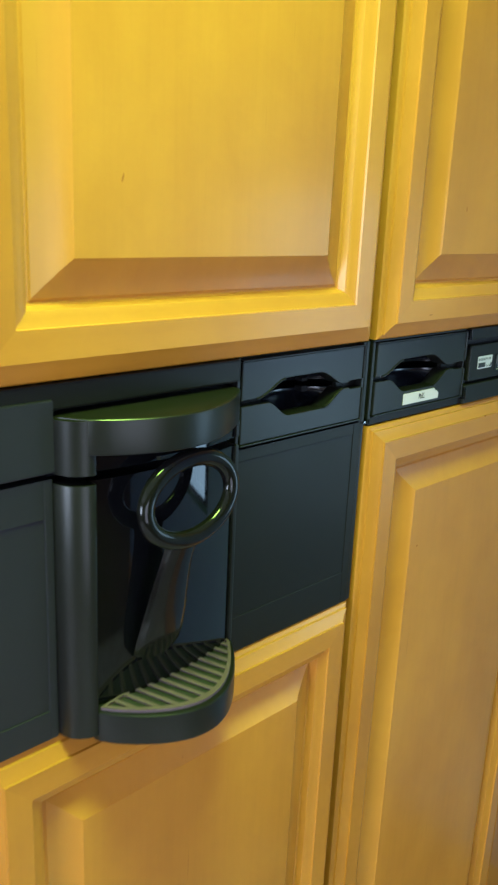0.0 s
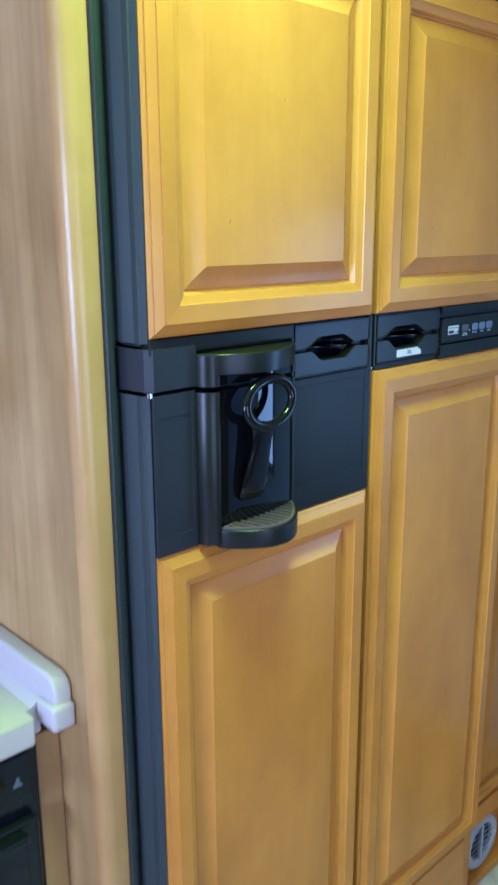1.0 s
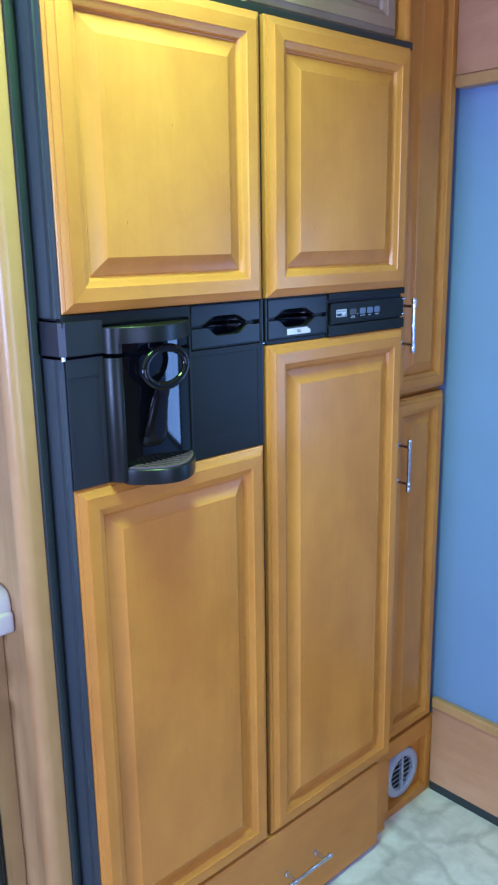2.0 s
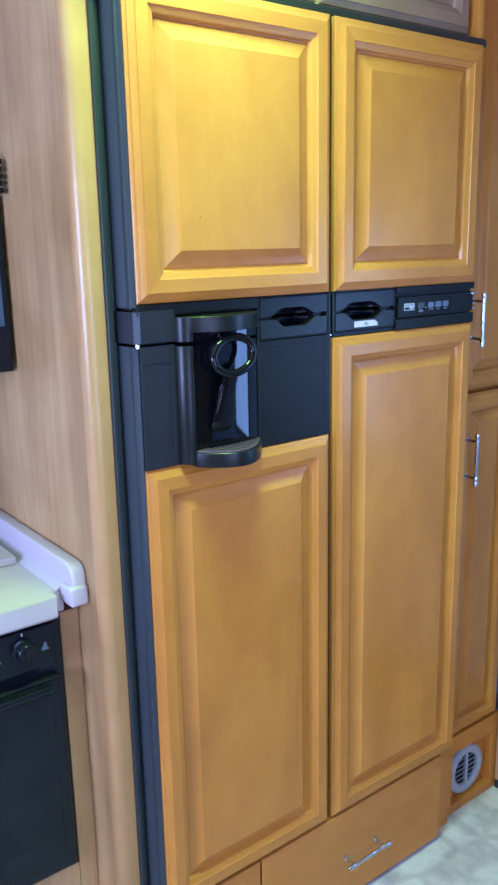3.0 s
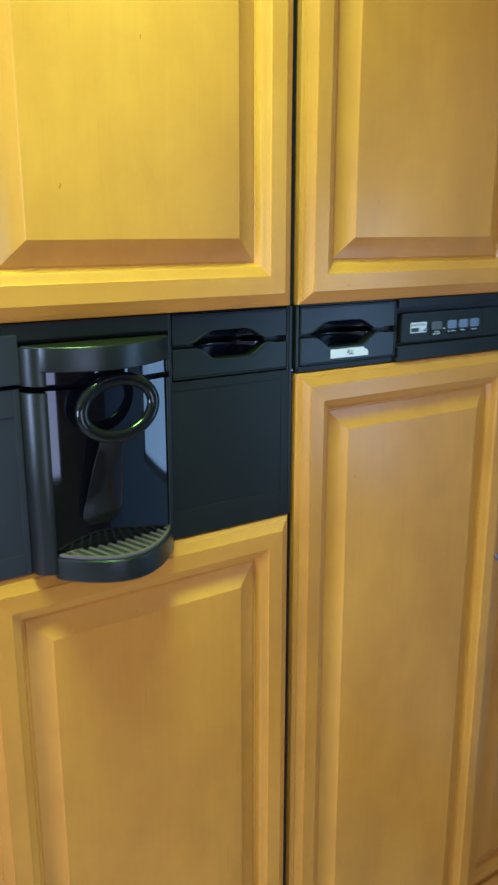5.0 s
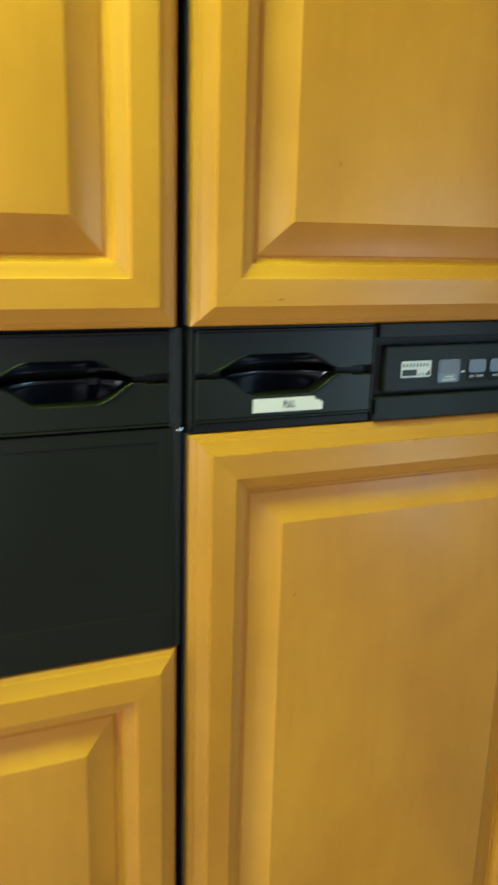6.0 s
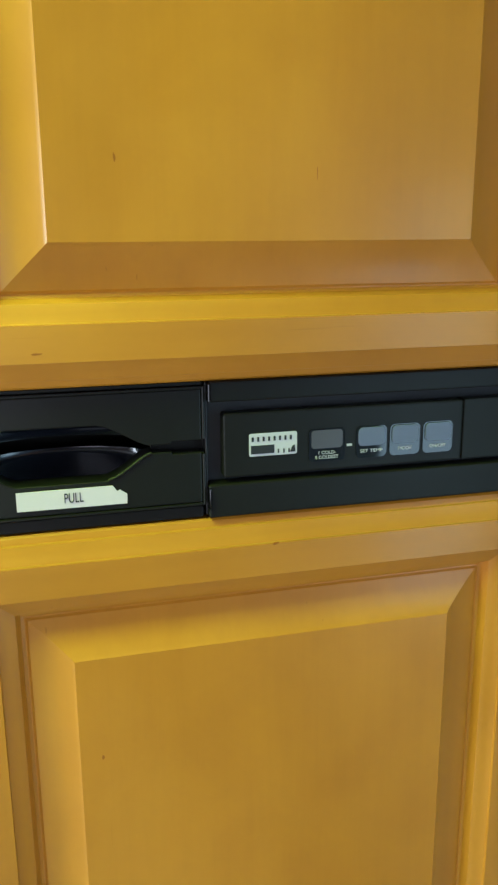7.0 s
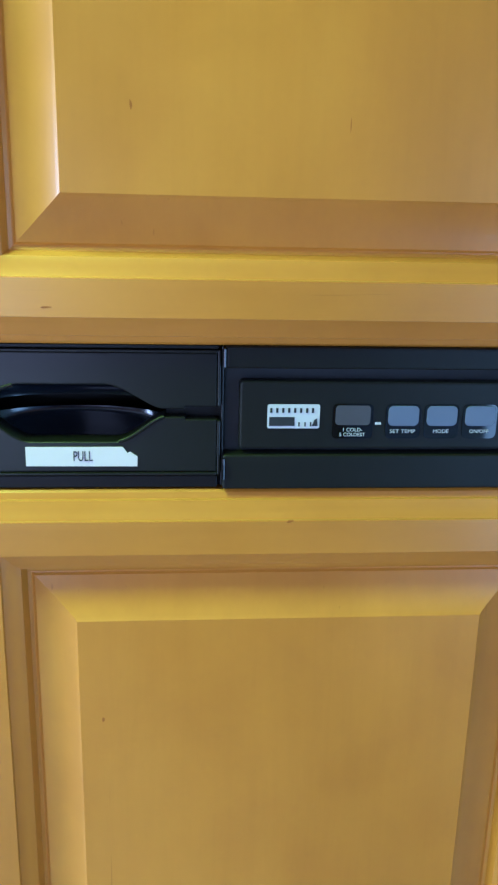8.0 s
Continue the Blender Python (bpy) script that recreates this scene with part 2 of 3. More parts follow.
def lettering(text, x, z, y, size, mat, parent, name="lettering", width=None):
    """Printed letters facing the room, centred at (x, z), standing on the plane y."""
    cu = bpy.data.curves.new(name, "FONT")
    cu.body, cu.size, cu.align_x, cu.align_y, cu.extrude = text, size, "CENTER", "CENTER", 0.00008
    tmp = bpy.data.objects.new(name, cu)
    scene.collection.objects.link(tmp)
    bpy.context.view_layer.update()
    me = bpy.data.meshes.new_from_object(tmp.evaluated_get(bpy.context.evaluated_depsgraph_get()))
    bpy.data.objects.remove(tmp)
    bpy.data.curves.remove(cu)
    bm = bmesh.new()
    bm.from_mesh(me)
    bpy.data.meshes.remove(me)
    span = max(v.co.x for v in bm.verts) - min(v.co.x for v in bm.verts)
    k = width / span if width else 1.0
    for v in bm.verts:
        v.co = (x + v.co.x * k, y - v.co.z, z + v.co.y)
    return part(name, bm, mat, parent)


def rounded_rect(x0, x1, z0, z1, r, steps=5):
    pts = []
    for cx, cz, a0 in ((x1 - r, z1 - r, 0), (x0 + r, z1 - r, 90), (x0 + r, z0 + r, 180), (x1 - r, z0 + r, 270)):
        for i in range(steps + 1):
            a = radians(a0 + 90 * i / steps)
            pts.append((cx + r * math.cos(a), cz + r * math.sin(a)))
    return pts


# outer ogee, flat, inner bead: distance from the rim, depth behind the front
FRAME = [(0.0, 0.019), (0.0, 0.0112), (0.0012, 0.0098), (0.0044, 0.0086), (0.0048, 0.0064), (0.0090, 0.0048), (0.0128, 0.0026), (0.0144, 0.0018), (0.0147, 0.0),
         (0.0338, 0.0), (0.0344, 0.0016), (0.0358, 0.0024), (0.0400, 0.0036), (0.0438, 0.0058), (0.0446, 0.0078), (0.0462, 0.0116), (0.0480, 0.0124), (0.0480, 0.019)]
FIELD = [(0.0480, 0.0185), (0.0480, 0.0124), (0.0488, 0.0122), (0.0500, 0.0112), (0.0570, 0.0094), (0.0645, 0.0062), (0.0715, 0.0028), (0.0736, 0.0010)]


def raised_panel(parent, x0, x1, z0, z1, y, frame=FRAME, field=FIELD, across=maple_h, upright=maple_v):
    """Stiles, rails and a raised centre panel, mitred, fronts at y."""
    def corner(d, i):
        return ((x0 + d, z0 + d), (x1 - d, z0 + d), (x1 - d, z1 - d), (x0 + d, z1 - d))[i % 4]
    for i, (name, mat) in enumerate((("rail", across), ("stile", upright), ("rail", across), ("stile", upright))):
        bm = bmesh.new()
        a = [bm.verts.new((corner(d, i)[0], y + dy, corner(d, i)[1])) for d, dy in frame]
        b = [bm.verts.new((corner(d, i + 1)[0], y + dy, corner(d, i + 1)[1])) for d, dy in frame]
        n = len(frame)
        for k in range(n):
            bm.faces.new((a[k], b[k], b[(k + 1) % n], a[(k + 1) % n]))
        bm.faces.new(a)
        bm.faces.new(b[::-1])
        smooth(part(name, bm, mat, parent), 22)
    bm = bmesh.new()
    rings = [[bm.verts.new((corner(d, i)[0], y + dy, corner(d, i)[1])) for i in range(4)] for d, dy in field]
    for A, B in zip(rings, rings[1:]):
        for i in range(4):
            bm.faces.new((A[i], A[(i + 1) % 4], B[(i + 1) % 4], B[i]))
    bm.faces.new(rings[-1])
    bm.faces.new(rings[0][::-1])
    smooth(part("raised_panel", bm, upright, parent), 16)


def bar_handle(parent, p, q, y_face, y_bar):
    """A nickel bar with thicker collars at its ends and two posts back to the face."""
    p, q = Vector((p[0], y_bar, p[1])), Vector((q[0], y_bar, q[1]))
    d = q - p
    steps = [(0.0, 0.0042), (0.02, 0.0052), (0.06, 0.0052), (0.08, 0.0044), (0.13, 0.0052), (0.17, 0.0052), (0.19, 0.0036), (0.5, 0.0042),
             (0.81, 0.0036), (0.83, 0.0052), (0.87, 0.0052), (0.92, 0.0044), (0.94, 0.0052), (0.98, 0.0052), (1.0, 0.0042)]
    h = smooth(part("handle", tube([p + d * s for s, _ in steps], [r for _, r in steps], 14), nickel, parent, "brushed nickel bar handle"), 35)
    for s in (0.15, 0.85):
        c = p + d * s
        smooth(part("post", tube([(c.x, y_face, c.z), (c.x, y_face - 0.004, c.z), (c.x, y_face - 0.005, c.z), (c.x, y_bar, c.z)], [0.006, 0.006, 0.0036, 0.0036], 12), nickel, h), 35)
    return h


# ---------------------------------------------------------------- the room
Z_TOP = 2.08
tagged(part("floor", box(-3.2, 0.72, -1.95, 0.75, -0.04, 0.0), vinyl), "pale grey marbled vinyl floor", "floor", kind="structure")
tagged(part("ceiling", box(-3.2, 0.72, -1.95, 0.87, Z_TOP, Z_TOP + 0.05), ceiling_paint), "white painted ceiling", "ceiling", kind="structure")


def wall_with_hole(name, lo, hi, along, a0, a1, h0, h1, s0, s1, mat, label):
    """A wall along x or y between s0 and s1, from lo to hi across, with one window opening."""
    bm = bmesh.new()
    for u0, u1, v0, v1 in ((s0, s1, -0.04, h0), (s0, s1, h1, Z_TOP), (s0, a0, h0, h1), (a1, s1, h0, h1)):
        if along == "x":
            box(u0, u1, lo, hi, v0, v1, bm=bm)
        else:
            box(lo, hi, u0, u1, v0, v1, bm=bm)
    return tagged(part(name, bm, mat), label, "wall", kind="structure")


wall_with_hole("wall_side", 0.614, 0.72, "y", -0.80, -0.44, 0.80, 1.44, -1.83, 0.75, blue_paint, "matt mid-blue painted wall beside the tall cabinet")
wall_with_hole("wall_front", -1.95, -1.83, "x", -1.42, -0.22, 0.57, 1.43, -3.2, 0.72, brown_panel, "dark wood-panelled wall with a wide window")
wall_with_hole("wall_back", 0.75, 0.87, "x", -2.25, -1.25, 1.03, 1.53, -3.2, 0.72, cream_paint, "cream painted kitchen wall behind the cabinets")
wall_with_hole("wall_end", -3.2, -3.08, "y", -1.15, -0.05, 0.85, 1.65, -1.83, 0.75, cream_paint, "cream painted end wall with a window")


def window(name, along, a0, a1, h0, h1, at, label):
    w = thing(name, (a0 + a1) / 2 if along == "x" else at, at if along == "x" else (a0 + a1) / 2, h0, label, "window", kind="structure")
    def slab(u0, u1, v0, v1, t):
        return box(u0, u1, at - t, at + t, v0, v1, 0.003) if along == "x" else box(at - t, at + t, u0, u1, v0, v1, 0.003)
    mid = (a0 + a1) / 2
    for u0, u1, v0, v1 in ((a0, a1, h0, h0 + 0.03), (a0, a1, h1 - 0.03, h1), (a0, a0 + 0.03, h0 + 0.03, h1 - 0.03), (a1 - 0.03, a1, h0 + 0.03, h1 - 0.03), (mid - 0.012, mid + 0.012, h0 + 0.03, h1 - 0.03)):
        part("window_frame", slab(u0, u1, v0, v1, 0.02), dark_metal, w)
    for u0, u1 in ((a0 + 0.03, mid - 0.012), (mid + 0.012, a1 - 0.03)):
        part("pane", slab(u0, u1, h0 + 0.03, h1 - 0.03, 0.003), glass, w).visible_shadow = False


window("window_1", "y", -0.80, -0.44, 0.80, 1.44, 0.667, "narrow dark-framed window in the blue wall")
window("window_2", "x", -1.42, -0.22, 0.57, 1.43, -1.89, "wide dark-framed window in the wood-panelled wall")
window("window_4", "x", -2.25, -1.25, 1.03, 1.53, 0.81, "dark-framed window over the kitchen counter")
window("window_3", "y", -1.15, -0.05, 0.85, 1.65, -3.14, "dark-framed window in the end wall")

# skirting on the blue wall, with its darker foot, and the wooden box above
skirt = thing("baseboard", 0.602, -0.9, 0.0, "tall wooden baseboard with a paler top rail on the blue wall", "baseboard", kind="structure")
part("board", box(0.602, 0.614, -1.83, 0.046, 0.025, 0.235, 0.001), skirting_wood, skirt)
part("top_rail", box(0.596, 0.614, -1.83, 0.046, 0.236, 0.262, 0.004), oak_edge, skirt)
part("foot", box(0.604, 0.614, -1.83, 0.046, 0.0, 0.024), dark_metal, skirt)
valance = thing("wood_valance", 0.592, -0.7, 1.66, "brown wooden box valance on the blue wall under the ceiling", "valance")
part("face_board", box(0.584, 0.598, -1.60, 0.044, 1.685, 2.04, 0.002), skirting_wood, valance)
part("lower_rail", box(0.580, 0.614, -1.60, 0.044, 1.660, 1.684, 0.004), oak_edge, valance)

# pane and frame added to stand for the unseen overhead light
skylight = thing("overhead_light_panel", -0.34, -0.24, Z_TOP, "added square overhead light panel with a glowing milky pane and white frame", "skylight")
part("pane", box(-0.47, -0.21, -0.37, -0.11, Z_TOP - 0.016, Z_TOP - 0.006, 0.002), lens_glow, skylight)
for x0, x1, y0, y1 in ((-0.50, -0.18, -0.40, -0.371), (-0.50, -0.18, -0.109, -0.08), (-0.50, -0.471, -0.37, -0.11), (-0.209, -0.18, -0.37, -0.11)):
    part("frame", box(x0, x1, y0, y1, Z_TOP - 0.022, Z_TOP - 0.0005, 0.004), ceiling_paint, skylight)


# ---------------------------------------------------------------- refrigerator
fridge = thing("refrigerator", 0.0, 0.35, 0.20, "black four-door refrigerator with honey maple raised-panel fronts", "refrigerator")
part("case", box(-0.385, 0.389, 0.066, 0.70, 0.205, 1.712, 0.003), black, fridge)
# ribbed trim between the case and the wooden surround
for a, b, y0 in ((-0.4055, -0.397, 0.050), (-0.3965, -0.391, 0.056), (-0.3905, -0.386, 0.060)):
    part("trim_strip", box(a, b, y0, 0.075, 0.205, 1.716, 0.0015), dark_metal, fridge)
part("trim_strip", box(0.3895, 0.404, 0.050, 0.075, 0.205, 1.716, 0.0015), dark_metal, fridge)
part("top_trim", box(-0.405, 0.409, 0.024, 0.065, 1.7045, 1.7185, 0.002), dark_metal, fridge, "dark metal strip over the doors")

SPLIT = 1.235


def door_shell(name, x0, x1, z0, z1, label):
    return part(name, box(x0, x1, 0.0215, 0.062, z0, z1, 0.004), frame_black, fridge, label)


ul = door_shell("freezer_door", -0.3838, 0.0005, 1.262, 1.7035, "black freezer door with a maple raised panel")
ur = door_shell("freezer_door", 0.0055, 0.3880, 1.262, 1.7035, "black freezer door with a maple raised panel")
ll = door_shell("lower_door", -0.3838, 0.0005, 0.222, 1.2085, "black lower door with a shorter maple panel and a water dispenser")
lr = door_shell("lower_door", 0.0055, 0.3880, 0.222, 1.195, "black lower door with a tall maple raised panel")
raised_panel(ul, -0.3780, -0.0040, 1.2715, 1.7025, 0.0)
raised_panel(ur, 0.0070, 0.3830, 1.2715, 1.7025, 0.0)
raised_panel(ll, -0.3780, -0.0030, 0.2280, 1.0225, 0.0015)
raised_panel(lr, 0.0070, 0.3825, 0.2280, 1.1920, 0.0015)


def knot(door, x, z, y, long, wide, tilt=0.0):
    """A small dark pin knot in the face of the wood."""
    pts = []
    for i in range(12):
        a = i * math.pi / 6
        u, v = wide * math.cos(a), long * math.sin(a) * (1.0 + 0.25 * math.cos(3 * a))
        pts.append((x + u * math.cos(tilt) - v * math.sin(tilt), z + u * math.sin(tilt) + v * math.cos(tilt)))
    part("knot", prism(pts, y - 0.00012, y + 0.0008, "y"), knot_brown, door)


knot(ur, 0.1148, 1.3850, 0.0010, 0.0021, 0.0006, 0.1)
knot(ur, 0.2190, 1.3790, 0.0010, 0.0032, 0.0002)
knot(ur, 0.0720, 1.2910, 0.0, 0.0005, 0.0028, 0.05)
knot(ul, -0.2700, 1.3920, 0.0010, 0.0026, 0.0006, -0.3)
knot(ul, -0.1850, 1.5250, 0.0010, 0.0022, 0.0005)
knot(lr, 0.1970, 1.1770, 0.0015, 0.0006, 0.0020, 0.2)
knot(lr, 0.0935, 1.0560, 0.0025, 0.0014, 0.0008)
knot(ll, -0.0630, 0.6820, 0.0025, 0.0030, 0.0005)
# slim black side caps of the doors
for d, z0, z1 in ((ul, 1.266, 1.702), (ll, 0.226, 1.2100)):
    part("side_cap", prism([(-0.3880, 0.046), (-0.3800, 0.0115), (-0.3792, 0.0115), (-0.3792, 0.0190), (-0.3842, 0.0205), (-0.3842, 0.060), (-0.3880, 0.060)], z0, z1, "z", 0.001), side_grey, d)


# the black band and the dispenser sit a little behind the wood
inset = 0.0035


def curve_edge(xa, xb, z_flat, z_deep, wl, wr, steps=12):
    """The outline of half a finger recess, from left to right, with S-shaped ends of their own widths."""
    ease = [(i / steps, (lambda s: s * s * (3 - 2 * s))(i / steps)) for i in range(steps + 1)]
    left = [(xa + wl * s, z_flat + (z_deep - z_flat) * e) for s, e in ease]
    right = [(xb - wr * s, z_flat + (z_deep - z_flat) * e ** 0.8) for s, e in reversed(ease)]
    return left + right


def pull(x0, x1, xa, xb, upper_door, lower_door, y):
    """Two facing plates with a rounded finger recess between them, each with a raised rim round its edge."""
    top = [(x0, SPLIT + 0.0022), *curve_edge(xa - 0.016, xb + 0.001, SPLIT + 0.0022, 1.2500, 0.034, 0.030), (x1 - 0.017, SPLIT + 0.0022), (x1 - 0.0165, SPLIT + 0.0035), (x1, SPLIT + 0.0035), (x1, 1.2672), (x0, 1.2672)]
    low = [(x0, SPLIT - 0.0022), *curve_edge(xa - 0.004, xb + 0.002, SPLIT - 0.0022, 1.2192, 0.026, 0.026), (x1 - 0.017, SPLIT - 0.0022), (x1 - 0.0165, SPLIT - 0.0035), (x1, SPLIT - 0.0035), (x1, 1.2025), (x0, 1.2025)]
    for door_part, z0, z1, edge in ((upper_door, SPLIT + 0.0040, 1.2688, 1.2680), (lower_door, 1.2010, SPLIT - 0.0040, 1.2016)):
        part("plate_rim", box(x1 + 0.0002, x1 + 0.0018, y - 0.0010, y + 0.010, z0, z1, 0.0006), black_satin, door_part)
        part("plate_rim", box(x0, x1, y - 0.0010, y + 0.010, edge - 0.0007, edge + 0.0007, 0.0005), black_satin, door_part)
    a = part("handle_plate", prism(top, y, y + 0.016, "y", 0.0018, 3), black_satin, upper_door, "black plate over the finger recess")
    b = part("handle_plate", prism(low, y, y + 0.016, "y", 0.0018, 3), black_satin, lower_door, "black plate under the finger recess")
    # thin rounded lips that catch the light at the ends of the recess
    low_lip = curve_edge(xa - 0.004, xb + 0.002, SPLIT - 0.0022, 1.2192, 0.026, 0.026)[14:]
    top_lip = curve_edge(xa - 0.016, xb + 0.001, SPLIT + 0.0022, 1.2500, 0.034, 0.030)[:12]
    for door_part, lip in ((lower_door, low_lip), (upper_door, top_lip)):
        smooth(part("recess_lip", tube([(x, y + 0.0002, z) for x, z in lip], 0.0011, 8), black, door_part), 60)
    for door_part, za, zb in ((lower_door, 1.2165, SPLIT - 0.0035), (upper_door, 1.2535, SPLIT + 0.0035)):
        scoop = bmesh.new()
        n, m = 24, 10
        grid = []
        for i in range(n + 1):
            row = []
            for k in range(m + 1):
                u, v = i / n, k / m
                x = xa - 0.003 + (xb - xa + 0.006) * u
                deep = (math.sin(math.pi * u) ** 0.45) * math.sin(math.pi / 2 * v) ** 0.8
                row.append(scoop.verts.new((x, y + 0.006 + 0.027 * deep, za + (zb - za) * v)))
            grid.append(row)
        for i in range(n):
            for k in range(m):
                scoop.faces.new((grid[i][k], grid[i + 1][k], grid[i + 1][k + 1], grid[i][k + 1]))
        smooth(part("finger_recess", scoop, recess_black, door_part), 60)
    # latch shelf and lugs at the back of the recess
    if xa > 0:
        return
    part("latch", box(xa + 0.060, xa + 0.067, y + 0.022, y + 0.031, SPLIT - 0.0060, SPLIT - 0.001, 0.001), vent_dark, lower_door)
    part("latch", box(xa + 0.060, xa + 0.067, y + 0.022, y + 0.031, SPLIT + 0.003, SPLIT + 0.0062, 0.001), vent_dark, upper_door)


# right-hand band: pull, then strips and the control panel in a channel
def band_back(x0, x1, xa, xb, door):
    """Plate behind a pull, open where the finger recess goes in."""
    for a, b, c, d in ((x0, xa - 0.003, 1.1925, 1.2715), (xb + 0.003, x1, 1.1925, 1.2715), (xa - 0.003, xb + 0.003, 1.1925, 1.2165), (xa - 0.003, xb + 0.003, 1.2535, 1.2715)):
        part("band_back", box(a, b, 0.0165, 0.0210, c, d), black, door)


band_back(0.0060, 0.3855, 0.036, 0.127, lr)
pull(0.0115, 0.1570, 0.036, 0.127, ur, lr, 0.0075)
for u, v in ((0.0065, 0.0105), (0.1592, 0.1606)):
    part("band_edge", box(u, v, 0.0095, 0.0164, 1.194, 1.2705, 0.0006), black_satin, ur)
part("band_strip", prism([(0.0065, 1.2693), (0.1575, 1.2693), (0.1575, 1.2712), (0.0065, 1.2712)], 0.008, 0.016, "y", 0.0004), black, ur)
part("band_strip", prism([(0.0065, 1.1930), (0.1575, 1.1930), (0.1575, 1.1998), (0.0065, 1.1998)], 0.0095, 0.016, "y", 0.0008), black, lr)
part("band_strip", box(0.1612, 0.3855, 0.0050, 0.0164, 1.2595, 1.2712, 0.0016, 3), black, ur)
part("band_strip", box(0.1602, 0.3855, 0.0050, 0.0164, 1.1932, 1.2125, 0.0016, 3), black, lr)
for z0, z1 in ((1.2600, 1.2705), (1.1985, 1.2110)):
    part("strip_end", box(0.1600, 0.1613, 0.0030, 0.0150, z0, z1, 0.0006), black_gloss, lr)
for z0, z1 in ((1.2480, 1.2510), (1.2195, 1.2215)):
    part("hinge_clip", box(0.3780, 0.3880, 0.0040, 0.0160, z0, z1, 0.0006), chrome, ur, "small bright metal clip")

# thin dark sheet that paints the shadow gap round the control panel
part("channel", box(0.1614, 0.3855, 0.0158, 0.0163, 1.2126, 1.2594), vent_dark, lr)
panel = part("control_panel", prism(rounded_rect(0.1690, 0.3165, 1.2155, 1.2525, 0.002), 0.0070, 0.0160, "y", 0.0012), black, fridge, "black control panel with three slate-blue buttons")
cover = part("end_cover", prism(rounded_rect(0.3172, 0.3855, 1.2155, 1.2525, 0.001), 0.0074, 0.0160, "y", 0.0006), black, fridge)
badge = part("badge", prism(rounded_rect(0.1838, 0.2120, 1.2270, 1.2402, 0.0012), 0.0066, 0.0069, "y"), white_print, panel, "small white and black badge")
part("badge_field", prism([(0.1848, 1.2284), (0.1985, 1.2284), (0.1985, 1.2333), (0.1848, 1.2333)], 0.0063, 0.0065, "y"), black_print, panel)
part("badge_field", prism([(0.2078, 1.2284), (0.2110, 1.2284), (0.2106, 1.2326), (0.2092, 1.2318)], 0.0063, 0.0065, "y"), black_print, panel)
for u in range(8):
    part("badge_bar", box(0.1852 + u * 0.0032, 0.1864 + u * 0.0032, 0.0063, 0.0065, 1.2356, 1.2382), black_print, panel)
for u in (0.2005, 0.2038, 0.2068):
    part("badge_bar", box(u, u + 0.0008, 0.0063, 0.0065, 1.2282, 1.2305), black_print, panel)
part("display_window", prism(rounded_rect(0.2190, 0.2410, 1.2215, 1.2405, 0.0025), 0.0064, 0.0069, "y"), black_gloss, panel)
part("display_glass", prism(rounded_rect(0.2205, 0.2395, 1.2290, 1.2398, 0.002), 0.0060, 0.0063, "y"), window_grey, panel)
lettering("1 COLD-", 0.2300, 1.2263, 0.0062, 0.0028, white_print, panel, width=0.0105)
lettering("5 COLDEST", 0.2300, 1.2236, 0.0062, 0.0028, white_print, panel, width=0.0140)
part("printed_mark", box(0.2424, 0.2456, 0.0067, 0.0069, 1.2291, 1.2305), white_print, panel)
for u, word, w in ((0.2480, "SET TEMP", 0.0140), (0.2692, "MODE", 0.0085), (0.2905, "ON/OFF", 0.0105)):
    part("button_frame", prism(rounded_rect(u, u + 0.0192, 1.2215, 1.2405, 0.003), 0.0064, 0.0069, "y"), black_gloss, panel)
    part("button", prism(rounded_rect(u + 0.0012, u + 0.0180, 1.2287, 1.2398, 0.0028), 0.0054, 0.0063, "y", 0.0003), button_blue, panel, "slate-blue push button")
    lettering(word, u + 0.0096, 1.2255, 0.0062, 0.0028, white_print, panel, width=w)
# paper label with a torn corner
part("label", prism([(0.0562, 1.2165), (0.0562, 1.2060), (0.1146, 1.2058), (0.1148, 1.2112), (0.1110, 1.2140), (0.1095, 1.2132), (0.1070, 1.2166)], 0.0068, 0.0073, "y"), paper, lr, "torn white paper label")
lettering("PULL", 0.0860, 1.2113, 0.00660, 0.0078, black_print, lr, width=0.0100)

# left-hand band
band_back(-0.1630, -0.0010, -0.122, -0.036, ll)
part("cap_back", box(-0.3180, -0.1635, 0.0165, 0.0210, 1.2265, 1.2715), black, ul)
part("hinge_back", box(-0.3790, -0.3185, 0.0165, 0.0210, 1.2115, 1.2715), black, ul)
pull(-0.1545, -0.0085, -0.122, -0.036, ul, ll, 0.0075)
for u, v in ((-0.1585, -0.1552), (-0.0080, -0.0045)):
    part("band_edge", box(u, v, 0.0085, 0.0164, 1.195, 1.2705, 0.0006), black_satin, ul)
part("corner_strip", box(-0.0042, 0.0004, 0.0085, 0.0195, 1.0235, 1.271, 0.0010), black_satin, ll)
part("hinge_clip", box(-0.0030, 0.0004, 0.0060, 0.0120, 1.1965, 1.1990, 0.0006), chrome, ll)
part("upper_ledge", box(-0.3800, -0.1590, 0.0045, 0.0164, 1.2535, 1.2706, 0.0016), black, ul)
# hinge cover that wraps round the corner, with its slit below
part("hinge_cover", prism([(-0.3895, 0.060), (-0.3895, 0.046), (-0.3840, 0.0110), (-0.3770, 0.0030), (-0.3180, 0.0030), (-0.3180, 0.0164), (-0.376, 0.0164), (-0.3830, 0.024), (-0.3850, 0.060)], 1.2140, 1.2610, "z", 0.0014), frame_black, ul, "blue-black hinge cover")

smooth(part("hinge_pin", tube([(-0.3800, 0.0075, 1.2085), (-0.3800, 0.0075, 1.2140)], 0.0032, 14), chrome, ul, "small bright hinge pin"), 40)

